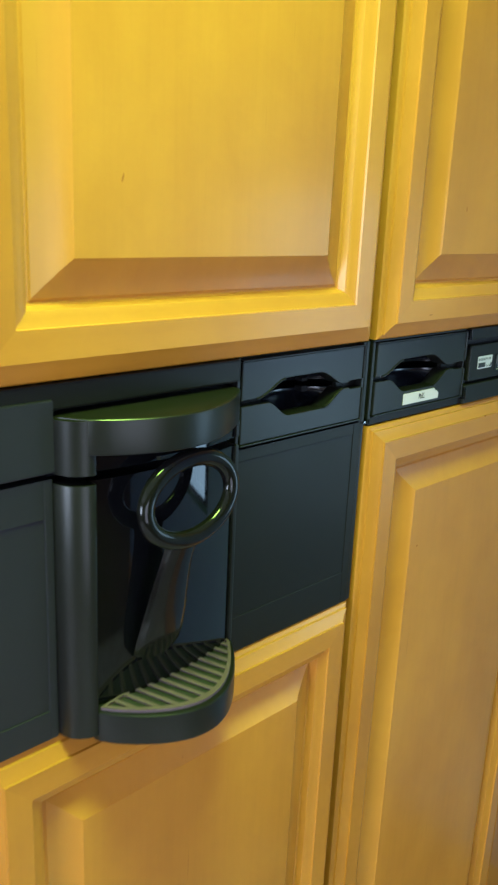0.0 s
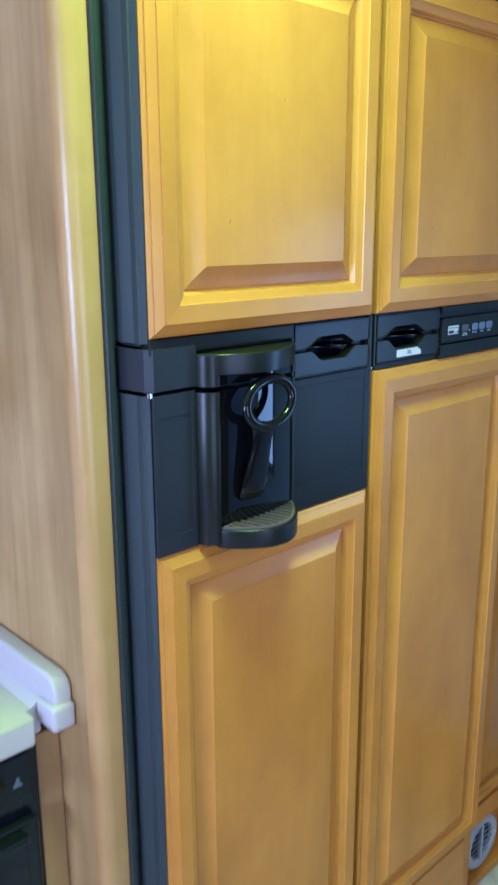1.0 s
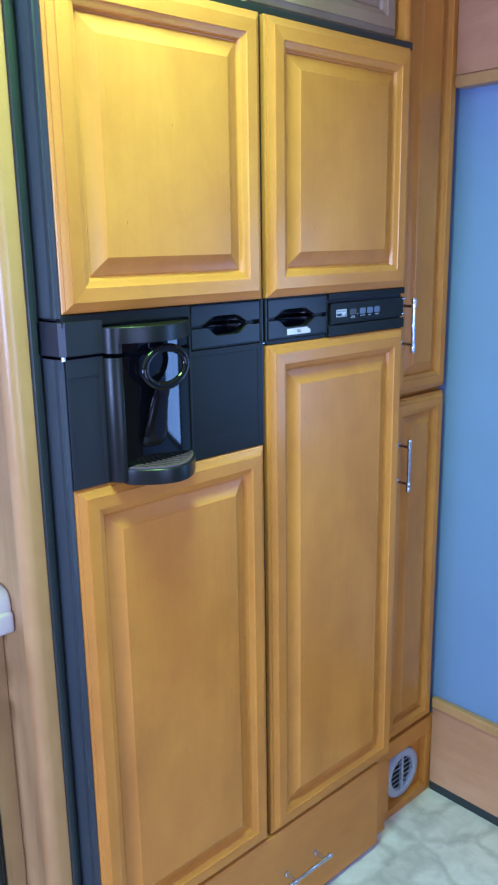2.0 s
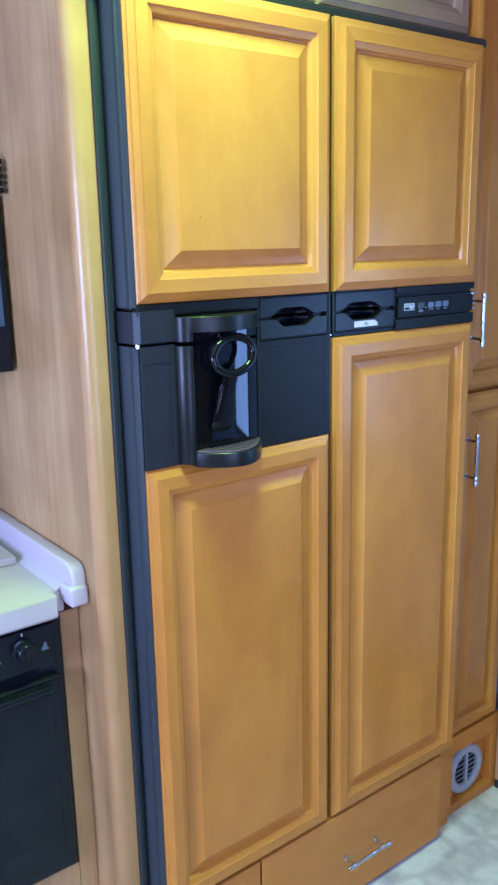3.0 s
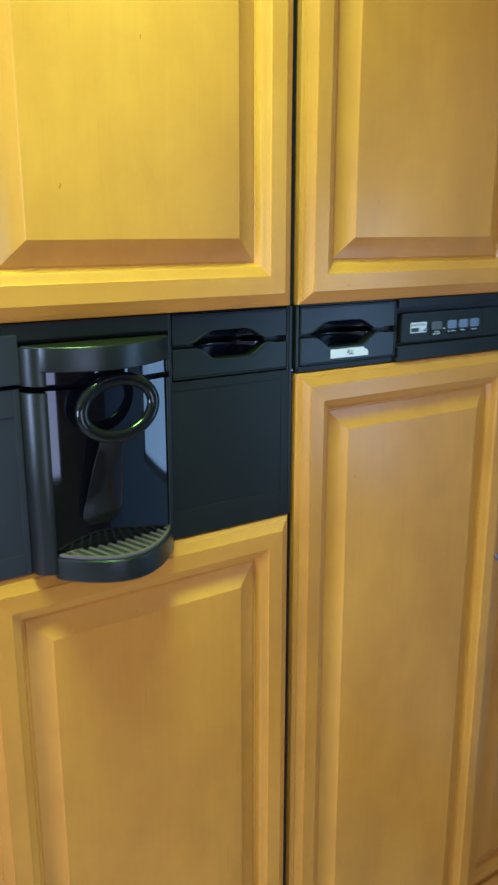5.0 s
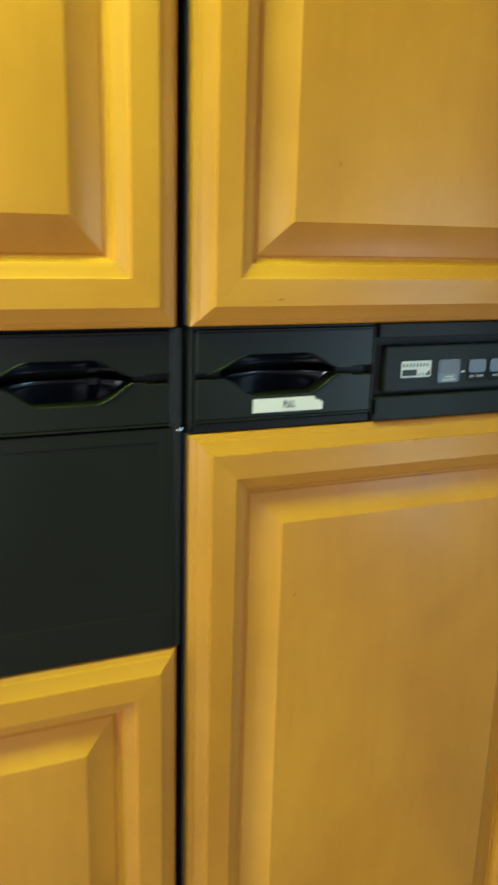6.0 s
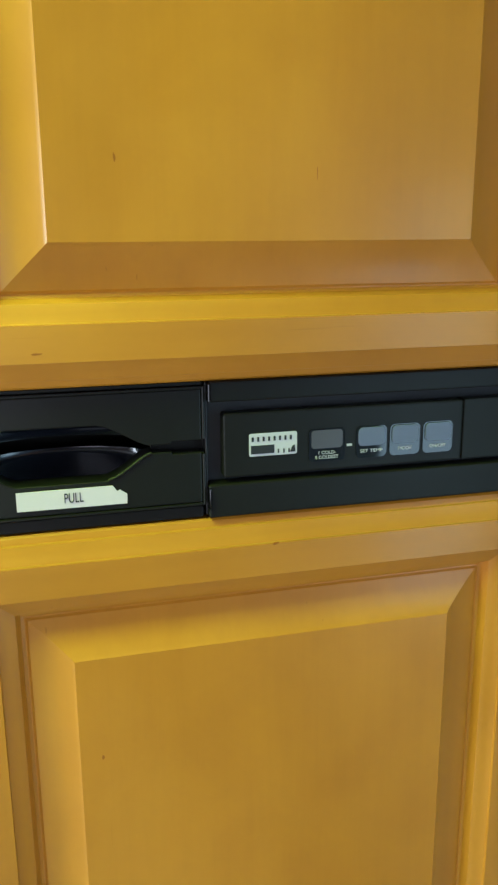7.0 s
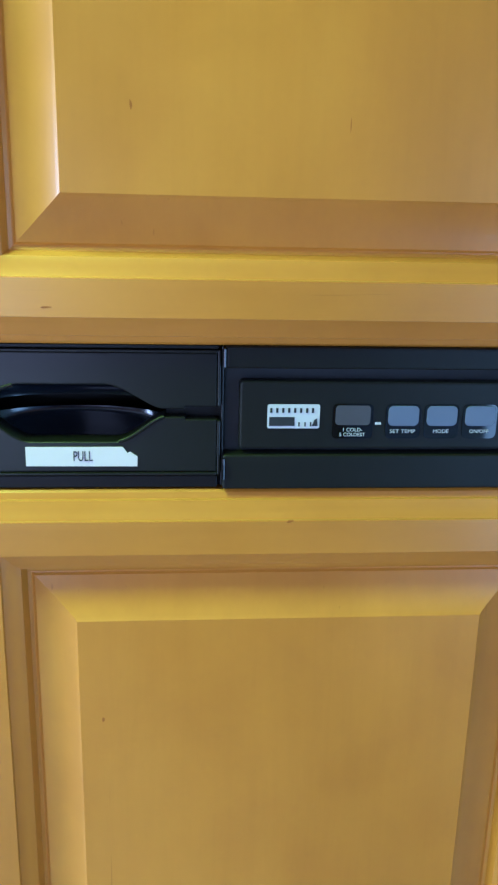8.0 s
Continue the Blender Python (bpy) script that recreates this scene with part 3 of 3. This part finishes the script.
# plain black panels beside the dispenser, with raised borders
def bordered(x0, x1, z0, z1, wl, wr, wt, wb, y, deep, inner, outer):
    part("panel_field", box(x0 + wl, x1 - wr, y + deep, 0.0190, z0 + wb, z1 - wt, 0.0), inner, ll)
    for a, b, c, d in ((x0, x0 + wl, z0, z1), (x1 - wr, x1, z0, z1), (x0 + wl, x1 - wr, z1 - wt, z1), (x0 + wl, x1 - wr, z0, z0 + wb)):
        part("panel_border", box(a, b, y, 0.0192, c, d, 0.0005), outer, ll)


bordered(-0.1640, -0.0050, 1.0235, 1.1990, 0.006, 0.010, 0.010, 0.032, 0.0075, 0.0006, black, black)
bordered(-0.3780, -0.3185, 1.0235, 1.2100, 0.006, 0.006, 0.026, 0.022, 0.0050, 0.0010, frame_black, frame_black)

# ---- water dispenser on the lower door
disp = part("dispenser_back", box(-0.3040, -0.1660, 0.0192, 0.0213, 1.030, 1.2262, 0.0), black_gloss, fridge, "glossy black water dispenser recess")
X0, X1 = -0.3180, -0.1630


def arc(depth, n=24, x0=X0, x1=X1, y0=0.0100, y1=0.0000, flat=0.0145):
    """Plan of the bowed front, from the left shoulder to the right end."""
    pts = [(x0, y0)]
    for i in range(n + 1):
        s = i / n
        x = x0 + flat + (x1 - x0 - flat) * s
        y = -0.0135 * (1 - s) + y1 * s - depth * math.sin(math.pi * s) ** 0.85
        pts.append((x, y))
    return pts


cap_line = arc(0.0300)
cap = smooth(part("dispenser_cap", prism(cap_line + [(X1, 0.0163), (X0, 0.0163)], 1.2265, 1.2500, "z", 0.0016, 3), black_satin, fridge, "bowed black cap over the dispenser"), 30)
COLUMN = [(X0, 0.019), (X0, 0.0060), (-0.3172, 0.0010), (-0.3150, -0.0045), (-0.3110, -0.0090), (-0.3060, -0.0120), (-0.3000, -0.0138), (-0.2985, -0.0134), (-0.2976, -0.0120), (-0.2975, 0.019)]
smooth(part("left_cheek", prism([(x - 0.0003, y - 0.0005) for x, y in COLUMN], 1.2135, 1.2488, "z"), black_satin, cap), 35)
smooth(part("left_column", prism(COLUMN, 1.0245, 1.2070, "z", 0.0006), black_satin, disp, "satin black column"), 35)
part("right_rim", box(-0.1672, -0.1632, -0.0012, 0.019, 1.0430, 1.2070, 0.0010), black_satin, disp)
part("right_rim", box(-0.1672, -0.1632, -0.0012, 0.019, 1.2130, 1.2262, 0.0010), black_satin, cap)
# curved glossy liner of the recess
for name, owner, z0, z1 in (("recess_liner", disp, 1.0400, 1.2070), ("upper_liner", cap, 1.2130, 1.2264)):
    liner = bmesh.new()
    cols = []
    for i in range(25):
        x = -0.3020 + (-0.1672 + 0.3020) * i / 24
        cols.append([liner.verts.new((x, -0.0105 + (x + 0.2450) ** 2 / 0.540, z)) for z in (z0, z1)])
    for A, B in zip(cols, cols[1:]):
        liner.faces.new((A[0], B[0], B[1], A[1]))
    smooth(part(name, liner, black_gloss, owner), 60)
# spout and the bottle-opener shaped push lever
part("spout", box(-0.2500, -0.2140, -0.0120, 0.018, 1.2120, 1.2264, 0.004), black_gloss, disp)
ring = []
for i in range(40):
    a = i * 2 * math.pi / 40
    x = -0.2345 + 0.0375 * math.cos(a) - 0.0040 * math.sin(a)
    z = 1.1885 + 0.0265 * math.sin(a) + 0.0060 * math.cos(a)
    ring.append((x, -0.0300 - 0.12 * (1.1860 - z), z))
lever = smooth(part("lever", tube(ring, 0.0064, 14, True, 0.8), smoke, disp, "smoky glossy loop lever"), 60)
# flat paddle under the loop, widening downwards, with a rounded foot
paddle = [(-0.2400, 0.0160, 1.1640), (-0.2420, 0.0140, 1.1540), (-0.2440, 0.0145, 1.1420), (-0.2460, 0.0165, 1.1250), (-0.2480, 0.0190, 1.1050), (-0.2500, 0.0205, 1.0880), (-0.2510, 0.0200, 1.0780), (-0.2515, 0.0150, 1.0705)]
stem = bmesh.new()
rows = []
for n, (x, half, z) in enumerate(paddle):
    y = -0.0315 + 0.0026 * n
    rows.append([stem.verts.new((x + half * math.cos(k * math.pi / 8), y - 0.0042 * math.sin(k * math.pi / 8), z)) for k in range(16)])
for A, B in zip(rows, rows[1:]):
    for k in range(16):
        stem.faces.new((A[k], A[(k + 1) % 16], B[(k + 1) % 16], B[k]))
stem.faces.new(rows[0][::-1])
stem.faces.new(rows[-1])
smooth(part("lever_stem", stem, smoke, disp), 60)
# drip tray: bowed tub with a slotted grate
tray_line = arc(0.0500, x0=-0.2995, x1=-0.1600, y0=-0.0100, y1=0.004, flat=0.0010)
tray = smooth(part("drip_tray", prism(tray_line + [(-0.1600, 0.0185), (-0.2972, 0.0185)], 1.0190, 1.0425, "z", 0.0022, 3), black_satin, fridge, "bowed black drip tray"), 30)
gx0, gx1 = -0.2960, -0.1640


def rim_y(x):
    s = min(max((x - gx0) / (gx1 - gx0), 0), 1)
    return -0.0120 * (1 - s) + 0.0030 * s - 0.0460 * math.sin(math.pi * s) ** 0.85


def back_y(x):
    s = min(max((x - gx0) / (gx1 - gx0), 0), 1)
    return -0.0120 * (1 - s) + 0.0030 * s + 0.0030 * math.sin(math.pi * s)


xs = [gx0 + (gx1 - gx0) * i / 28 for i in range(29)]
outline = [(x, rim_y(x)) for x in xs] + [(x, back_y(x)) for x in xs[-2:0:-1]]
part("tray_well", prism(outline, 1.0416, 1.0427, "z"), vent_dark, tray)
def shrunk(x, k):
    return gx0 + (gx1 - gx0) / 2 + (x - gx0 - (gx1 - gx0) / 2) * k


grate = bmesh.new()
outer = [(x, y) for x, y in outline]
mid_y = sum(y for _, y in outline) / len(outline)
inner = [(shrunk(x, 0.93), mid_y + (y - mid_y) * 0.86) for x, y in outline]
loops = [[grate.verts.new((x, y, z)) for x, y in ring_pts] for ring_pts, z in ((outer, 1.0428), (outer, 1.0450), (inner, 1.0450), (inner, 1.0428))]
for A, B in zip(loops, loops[1:] + loops[:1]):
    for k in range(len(A)):
        grate.faces.new((A[k], A[(k + 1) % len(A)], B[(k + 1) % len(A)], B[k]))
grate_rim = part("grate_rim", grate, grate_grey, tray, "grey slotted grate")
for i in range(14):
    x = gx0 - 0.004 + i * 0.0102
    run = []
    for y in np.linspace(0.016, -0.068, 60):
        u = x + 0.30 * (0.012 - y)
        if gx0 + 0.004 < u < gx1 - 0.004 and rim_y(u) + 0.002 < y < back_y(u) - 0.001:
            run.append((u, y))
    if len(run) > 3:
        (u0, v0), (u1, v1) = run[0], run[-1]
        part("grate_bar", prism([(u0 - 0.0019, v0), (u0 + 0.0019, v0), (u1 + 0.0019, v1), (u1 - 0.0019, v1)], 1.0430, 1.0448, "z", 0.0004, 1), grate_grey, tray)

inset = 0.0
# ---------------------------------------------------------------- wooden surround of the refrigerator
surround = thing("refrigerator_surround", -0.42, 0.40, 0.0, "honey wood cabinet surround with a tall side panel beside the refrigerator", "cabinet")
part("side_panel", box(-0.4400, -0.4080, 0.0790, 0.748, 0.0, Z_TOP - 0.002, 0.0), oak_v, surround, "pale brown wood-grain side panel")
smooth(part("edge_stile", prism([(-0.4060, 0.0560), (-0.4060, 0.0785), (-0.4408, 0.0785), (-0.4408, 0.0755), (-0.4395, 0.0680), (-0.4355, 0.0615), (-0.4295, 0.0573), (-0.4230, 0.0560)], 0.0, Z_TOP - 0.002, "z"), oak_edge, surround, "solid wood rounded front edge"), 50)
part("right_stile", box(0.4050, 0.4095, 0.0450, 0.70, 0.0, Z_TOP - 0.002, 0.001), maple_v, surround)
part("bottom_rail", box(-0.4055, 0.4045, 0.0340, 0.055, 0.191, 0.2200, 0.0015), maple_h, surround)
part("base_rail", box(-0.4055, 0.4045, 0.0340, 0.055, 0.0, 0.0160, 0.001), maple_h, surround)
part("base_stile", box(0.3480, 0.4045, 0.0340, 0.055, 0.0165, 0.1905, 0.001), maple_v, surround)
part("base_stile", box(-0.2150, -0.1750, 0.0340, 0.055, 0.0165, 0.1905, 0.001), maple_v, surround)
dr = part("drawer_front", box(-0.1720, 0.3440, 0.0090, 0.0330, 0.0120, 0.2225, 0.003, 3), maple_h, surround, "flat maple drawer front")
bar_handle(dr, (0.0260, 0.1150), (0.1500, 0.1150), 0.0090, -0.0200)
part("drawer_front", box(-0.4020, -0.1765, 0.0090, 0.0330, 0.0120, 0.2225, 0.003, 3), maple_h, surround, "flat maple drawer front")

over = thing("overhead_cabinet", 0.0, 0.40, 1.72, "maple overhead cabinet with shade-toned doors above the refrigerator", "cabinet")
part("box", box(-0.4055, 0.4045, 0.070, 0.70, 1.7200, Z_TOP - 0.002, 0.001), maple_v, over)
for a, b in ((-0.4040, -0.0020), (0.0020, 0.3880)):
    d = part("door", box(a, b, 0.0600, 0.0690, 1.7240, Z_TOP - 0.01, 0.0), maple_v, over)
    # the greyer tone of these fronts stands in for shade under the ceiling
    raised_panel(d, a, b, 1.7240, Z_TOP - 0.01, 0.0405, across=overhead_shaded_wood, upright=overhead_shaded_wood)
smooth(part("corner_stile", prism([(0.3890, 0.069), (0.3890, 0.0300), (0.3930, 0.0270), (0.4020, 0.0270), (0.4045, 0.0300), (0.4045, 0.069)], 1.7200, Z_TOP - 0.002, "z", 0.001), maple_v, over), 40)

# ---------------------------------------------------------------- tall pantry cabinet
pantry = thing("pantry_cabinet", 0.50, 0.40, 0.0, "tall narrow honey maple pantry cabinet with two raised-panel doors", "cabinet")
part("body", box(0.4100, 0.6130, 0.0740, 0.70, 0.0, Z_TOP - 0.002, 0.0), maple_v, pantry)
NF = [(d * 0.86, y) for d, y in FRAME]
NC = [(d * 0.86, y) for d, y in FIELD]
for z0, z1, hz0, hz1 in ((1.0420, Z_TOP - 0.02, 1.1370, 1.2470), (0.2130, 1.0320, 0.8390, 0.9540)):
    d = part("door", box(0.4115, 0.6015, 0.0650, 0.0735, z0, z1, 0.0), maple_v, pantry, "narrow maple raised-panel door")
    raised_panel(d, 0.4110, 0.6020, z0, z1, 0.0460, NF, NC)
    bar_handle(d, (0.4280, hz0), (0.4280, hz1), 0.0460, 0.0160)
# foot frame with a sunk field for the vent
for a, b, c, d in ((0.4100, 0.6130, 0.1640, 0.2100), (0.4100, 0.6130, 0.0, 0.0220), (0.4100, 0.4360, 0.0225, 0.1635), (0.5850, 0.6130, 0.0225, 0.1635)):
    part("foot_frame", box(a, b, 0.0490, 0.0735, c, d, 0.0015), maple_h, pantry)
part("foot_field", box(0.4365, 0.5845, 0.0700, 0.0735, 0.0225, 0.1635), maple_h, pantry)

vent = thing("heat_vent", 0.509, 0.068, 0.10, "round grey plastic heat vent with louvres set in the cabinet foot", "vent")
VX, VZ = 0.5060, 0.0870
ring_bm = bmesh.new()
prof = [(0.0640, 0.0695), (0.0640, 0.0640), (0.0620, 0.0610), (0.0560, 0.0595), (0.0450, 0.0600), (0.0420, 0.0620), (0.0410, 0.0695)]
loops = [[ring_bm.verts.new((VX + r * math.cos(i * math.pi / 24), y, VZ + r * math.sin(i * math.pi / 24))) for i in range(48)] for r, y in prof]
for k in range(len(loops)):
    A, B = loops[k], loops[(k + 1) % len(loops)]
    for i in range(48):
        ring_bm.faces.new((A[i], A[(i + 1) % 48], B[(i + 1) % 48], B[i]))
smooth(part("ring", ring_bm, vent_grey, vent), 50)
duct = bmesh.new()
bmesh.ops.create_circle(duct, cap_ends=True, segments=40, radius=0.0435, matrix=Matrix.Translation((VX, 0.0692, VZ)) @ Matrix.Rotation(radians(90), 4, "X"))
part("duct", duct, vent_dark, vent)
part("divider", box(VX - 0.004, VX + 0.004, 0.0600, 0.0680, VZ - 0.0432, VZ + 0.0432, 0.001), vent_grey, vent)
for i in range(6):
    z = VZ - 0.033 + i * 0.0132
    half = math.sqrt(max(0.0432 ** 2 - (z - VZ) ** 2, 0)) - 0.001
    for s in (-1, 1):
        a, b = sorted((VX + s * 0.0042, VX + s * half))
        blade = box(a, b, 0.0610, 0.0625, z - 0.0035, z + 0.0035, 0.0004)
        bmesh.ops.rotate(blade, verts=blade.verts, cent=(VX, 0.0618, z), matrix=Matrix.Rotation(radians(38), 3, "X"))
        part("louvre", blade, vent_grey, vent)
for a in (90, 270):
    screw = bmesh.new()
    bmesh.ops.create_cone(screw, cap_ends=True, segments=12, radius1=0.003, radius2=0.0022, depth=0.0016, matrix=Matrix.Translation((VX - 0.0535 * math.sin(radians(a)), 0.0588, VZ)) @ Matrix.Rotation(radians(90), 4, "X"))
    part("screw", screw, chrome, vent)

# ---------------------------------------------------------------- counter, oven and microwave
counter = thing("kitchen_counter", -1.0, 0.4, 0.77, "white solid-surface counter with a raised side lip", "counter")
smooth(part("top", prism([(-1.80, 0.1270), (-0.4870, 0.1270), (-0.4835, 0.1305), (-0.4835, 0.1490), (-0.4660, 0.1490), (-0.4660, 0.7480), (-1.80, 0.7480)], 0.7720, 0.8120, "z", 0.009, 4), counter_white, counter), 40)
smooth(part("side_lip", prism([(0.1100, 0.8130), (0.1100, 0.8440), (0.1160, 0.8560), (0.1300, 0.8620), (0.7480, 0.8620), (0.7480, 0.8130)], -0.4650, -0.4405, "x", 0.0050, 3), counter_white, counter), 40)
smooth(part("lip_foot", box(-0.4720, -0.4405, 0.1030, 0.1470, 0.7930, 0.8270, 0.007, 4), counter_white, counter), 40)
smooth(part("lip_fillet", prism([(-0.4785, 0.8118), (-0.4652, 0.8118), (-0.4652, 0.8250), (-0.4700, 0.8180)], 0.1475, 0.7475, "y"), counter_white, counter), 40)
part("backsplash", box(-1.80, -0.4625, 0.7280, 0.7478, 0.8122, 0.8620, 0.004), counter_white, counter)

lid = thing("cooktop_cover", -0.85, 0.45, 0.812, "cream folding cooktop cover lying on the counter", "cooktop cover")
part("leaf", box(-1.15, -0.4830, 0.3000, 0.6900, 0.8125, 0.8265, 0.003), cream, lid)

oven_unit = thing("oven_cabinet", -1.0, 0.42, 0.0, "honey wood base cabinet round the black oven", "cabinet")
part("stile", box(-0.4740, -0.4405, 0.1500, 0.1700, 0.0, 0.7715, 0.002), oak_v, oven_unit)
part("carcass", box(-1.80, -0.4760, 0.2050, 0.7400, 0.0, 0.7700), oak_v, oven_unit)
part("toe_board", box(-1.02, -0.4745, 0.1500, 0.1700, 0.0, 0.2900, 0.002), oak_v, oven_unit)
oven = thing("oven", -0.74, 0.13, 0.29, "black built-in gas oven with rotary knobs", "oven")
part("body", box(-1.02, -0.4755, 0.1470, 0.2030, 0.2920, 0.7700, 0.003), oven_black, oven)
part("control_strip", box(-1.01, -0.4900, 0.1380, 0.1465, 0.6900, 0.7640, 0.003), oven_black, oven)
door = part("door", box(-1.01, -0.4860, 0.1310, 0.1465, 0.3050, 0.6720, 0.006, 3), oven_black, oven, "black glass oven door")
part("door_glass", box(-0.98, -0.5060, 0.1295, 0.1308, 0.3300, 0.6450, 0.001), oven_glass, door)
part("door_handle", box(-0.99, -0.5100, 0.1090, 0.1305, 0.6560, 0.6690, 0.005, 3), oven_black, door)
for x in (-0.545, -0.625, -0.705, -0.785, -0.865):
    k = smooth(part("knob", tube([(x, 0.1378, 0.7330), (x, 0.1330, 0.7330), (x, 0.1320, 0.7330), (x, 0.1180, 0.7330), (x, 0.1165, 0.7330)], [0.0200, 0.0200, 0.0165, 0.0150, 0.0135], 24), oven_black, oven, "black rotary knob"), 40)
    part("pointer", box(x - 0.0035, x + 0.0035, 0.1140, 0.1162, 0.7190, 0.7470, 0.001), smoke, k)
    part("tick_mark", box(x - 0.0010, x + 0.0010, 0.1374, 0.1379, 0.7560, 0.7610), white_print, oven)
    part("printed_mark", prism([(x + 0.031, 0.7210), (x + 0.043, 0.7210), (x + 0.043, 0.7240), (x + 0.040, 0.7260), (x + 0.040, 0.7330), (x + 0.036, 0.7350), (x + 0.034, 0.7290), (x + 0.031, 0.7260)], 0.1374, 0.1378, "y"), button_blue, oven)

micro = thing("microwave_oven", -0.75, 0.48, 1.15, "black microwave oven mounted over the counter", "microwave")
part("body", box(-1.05, -0.4470, 0.3430, 0.7400, 1.1490, 1.4950, 0.004), oven_black, micro)
part("front_frame", box(-1.05, -0.4470, 0.3220, 0.3425, 1.1490, 1.4380, 0.004), oven_black, micro)
for i in range(5):
    part("vent_slat", box(-1.05, -0.4480 - 0.0015 * (i % 2), 0.2940, 0.3125, 1.4400 + i * 0.0112, 1.4485 + i * 0.0112, 0.002), oven_black, micro)
part("keypad", box(-0.5600, -0.4580, 0.3205, 0.3215, 1.2270, 1.3500, 0.0004), plastic("keypad_slate", (0.05, 0.075, 0.12), 0.3, 0.0), micro, "slate-blue keypad")
for r in range(7):
    for c in range(3):
        part("printed_mark", box(-0.5500 + c * 0.0315, -0.5310 + c * 0.0315, 0.3200, 0.3203, 1.2380 + r * 0.0155, 1.2392 + r * 0.0155), white_print, micro)
        if r in (5, 6):
            part("key_outline", tube([(-0.5405 + c * 0.0315 + 0.011 * math.cos(a * math.pi / 8), 0.3202, 1.2386 + r * 0.0155 + 0.0055 * math.sin(a * math.pi / 8)) for a in range(16)], 0.0004, 5, True), button_blue, micro)
part("door_glass", box(-1.03, -0.5750, 0.3195, 0.3215, 1.1750, 1.4250, 0.001), oven_glass, micro)
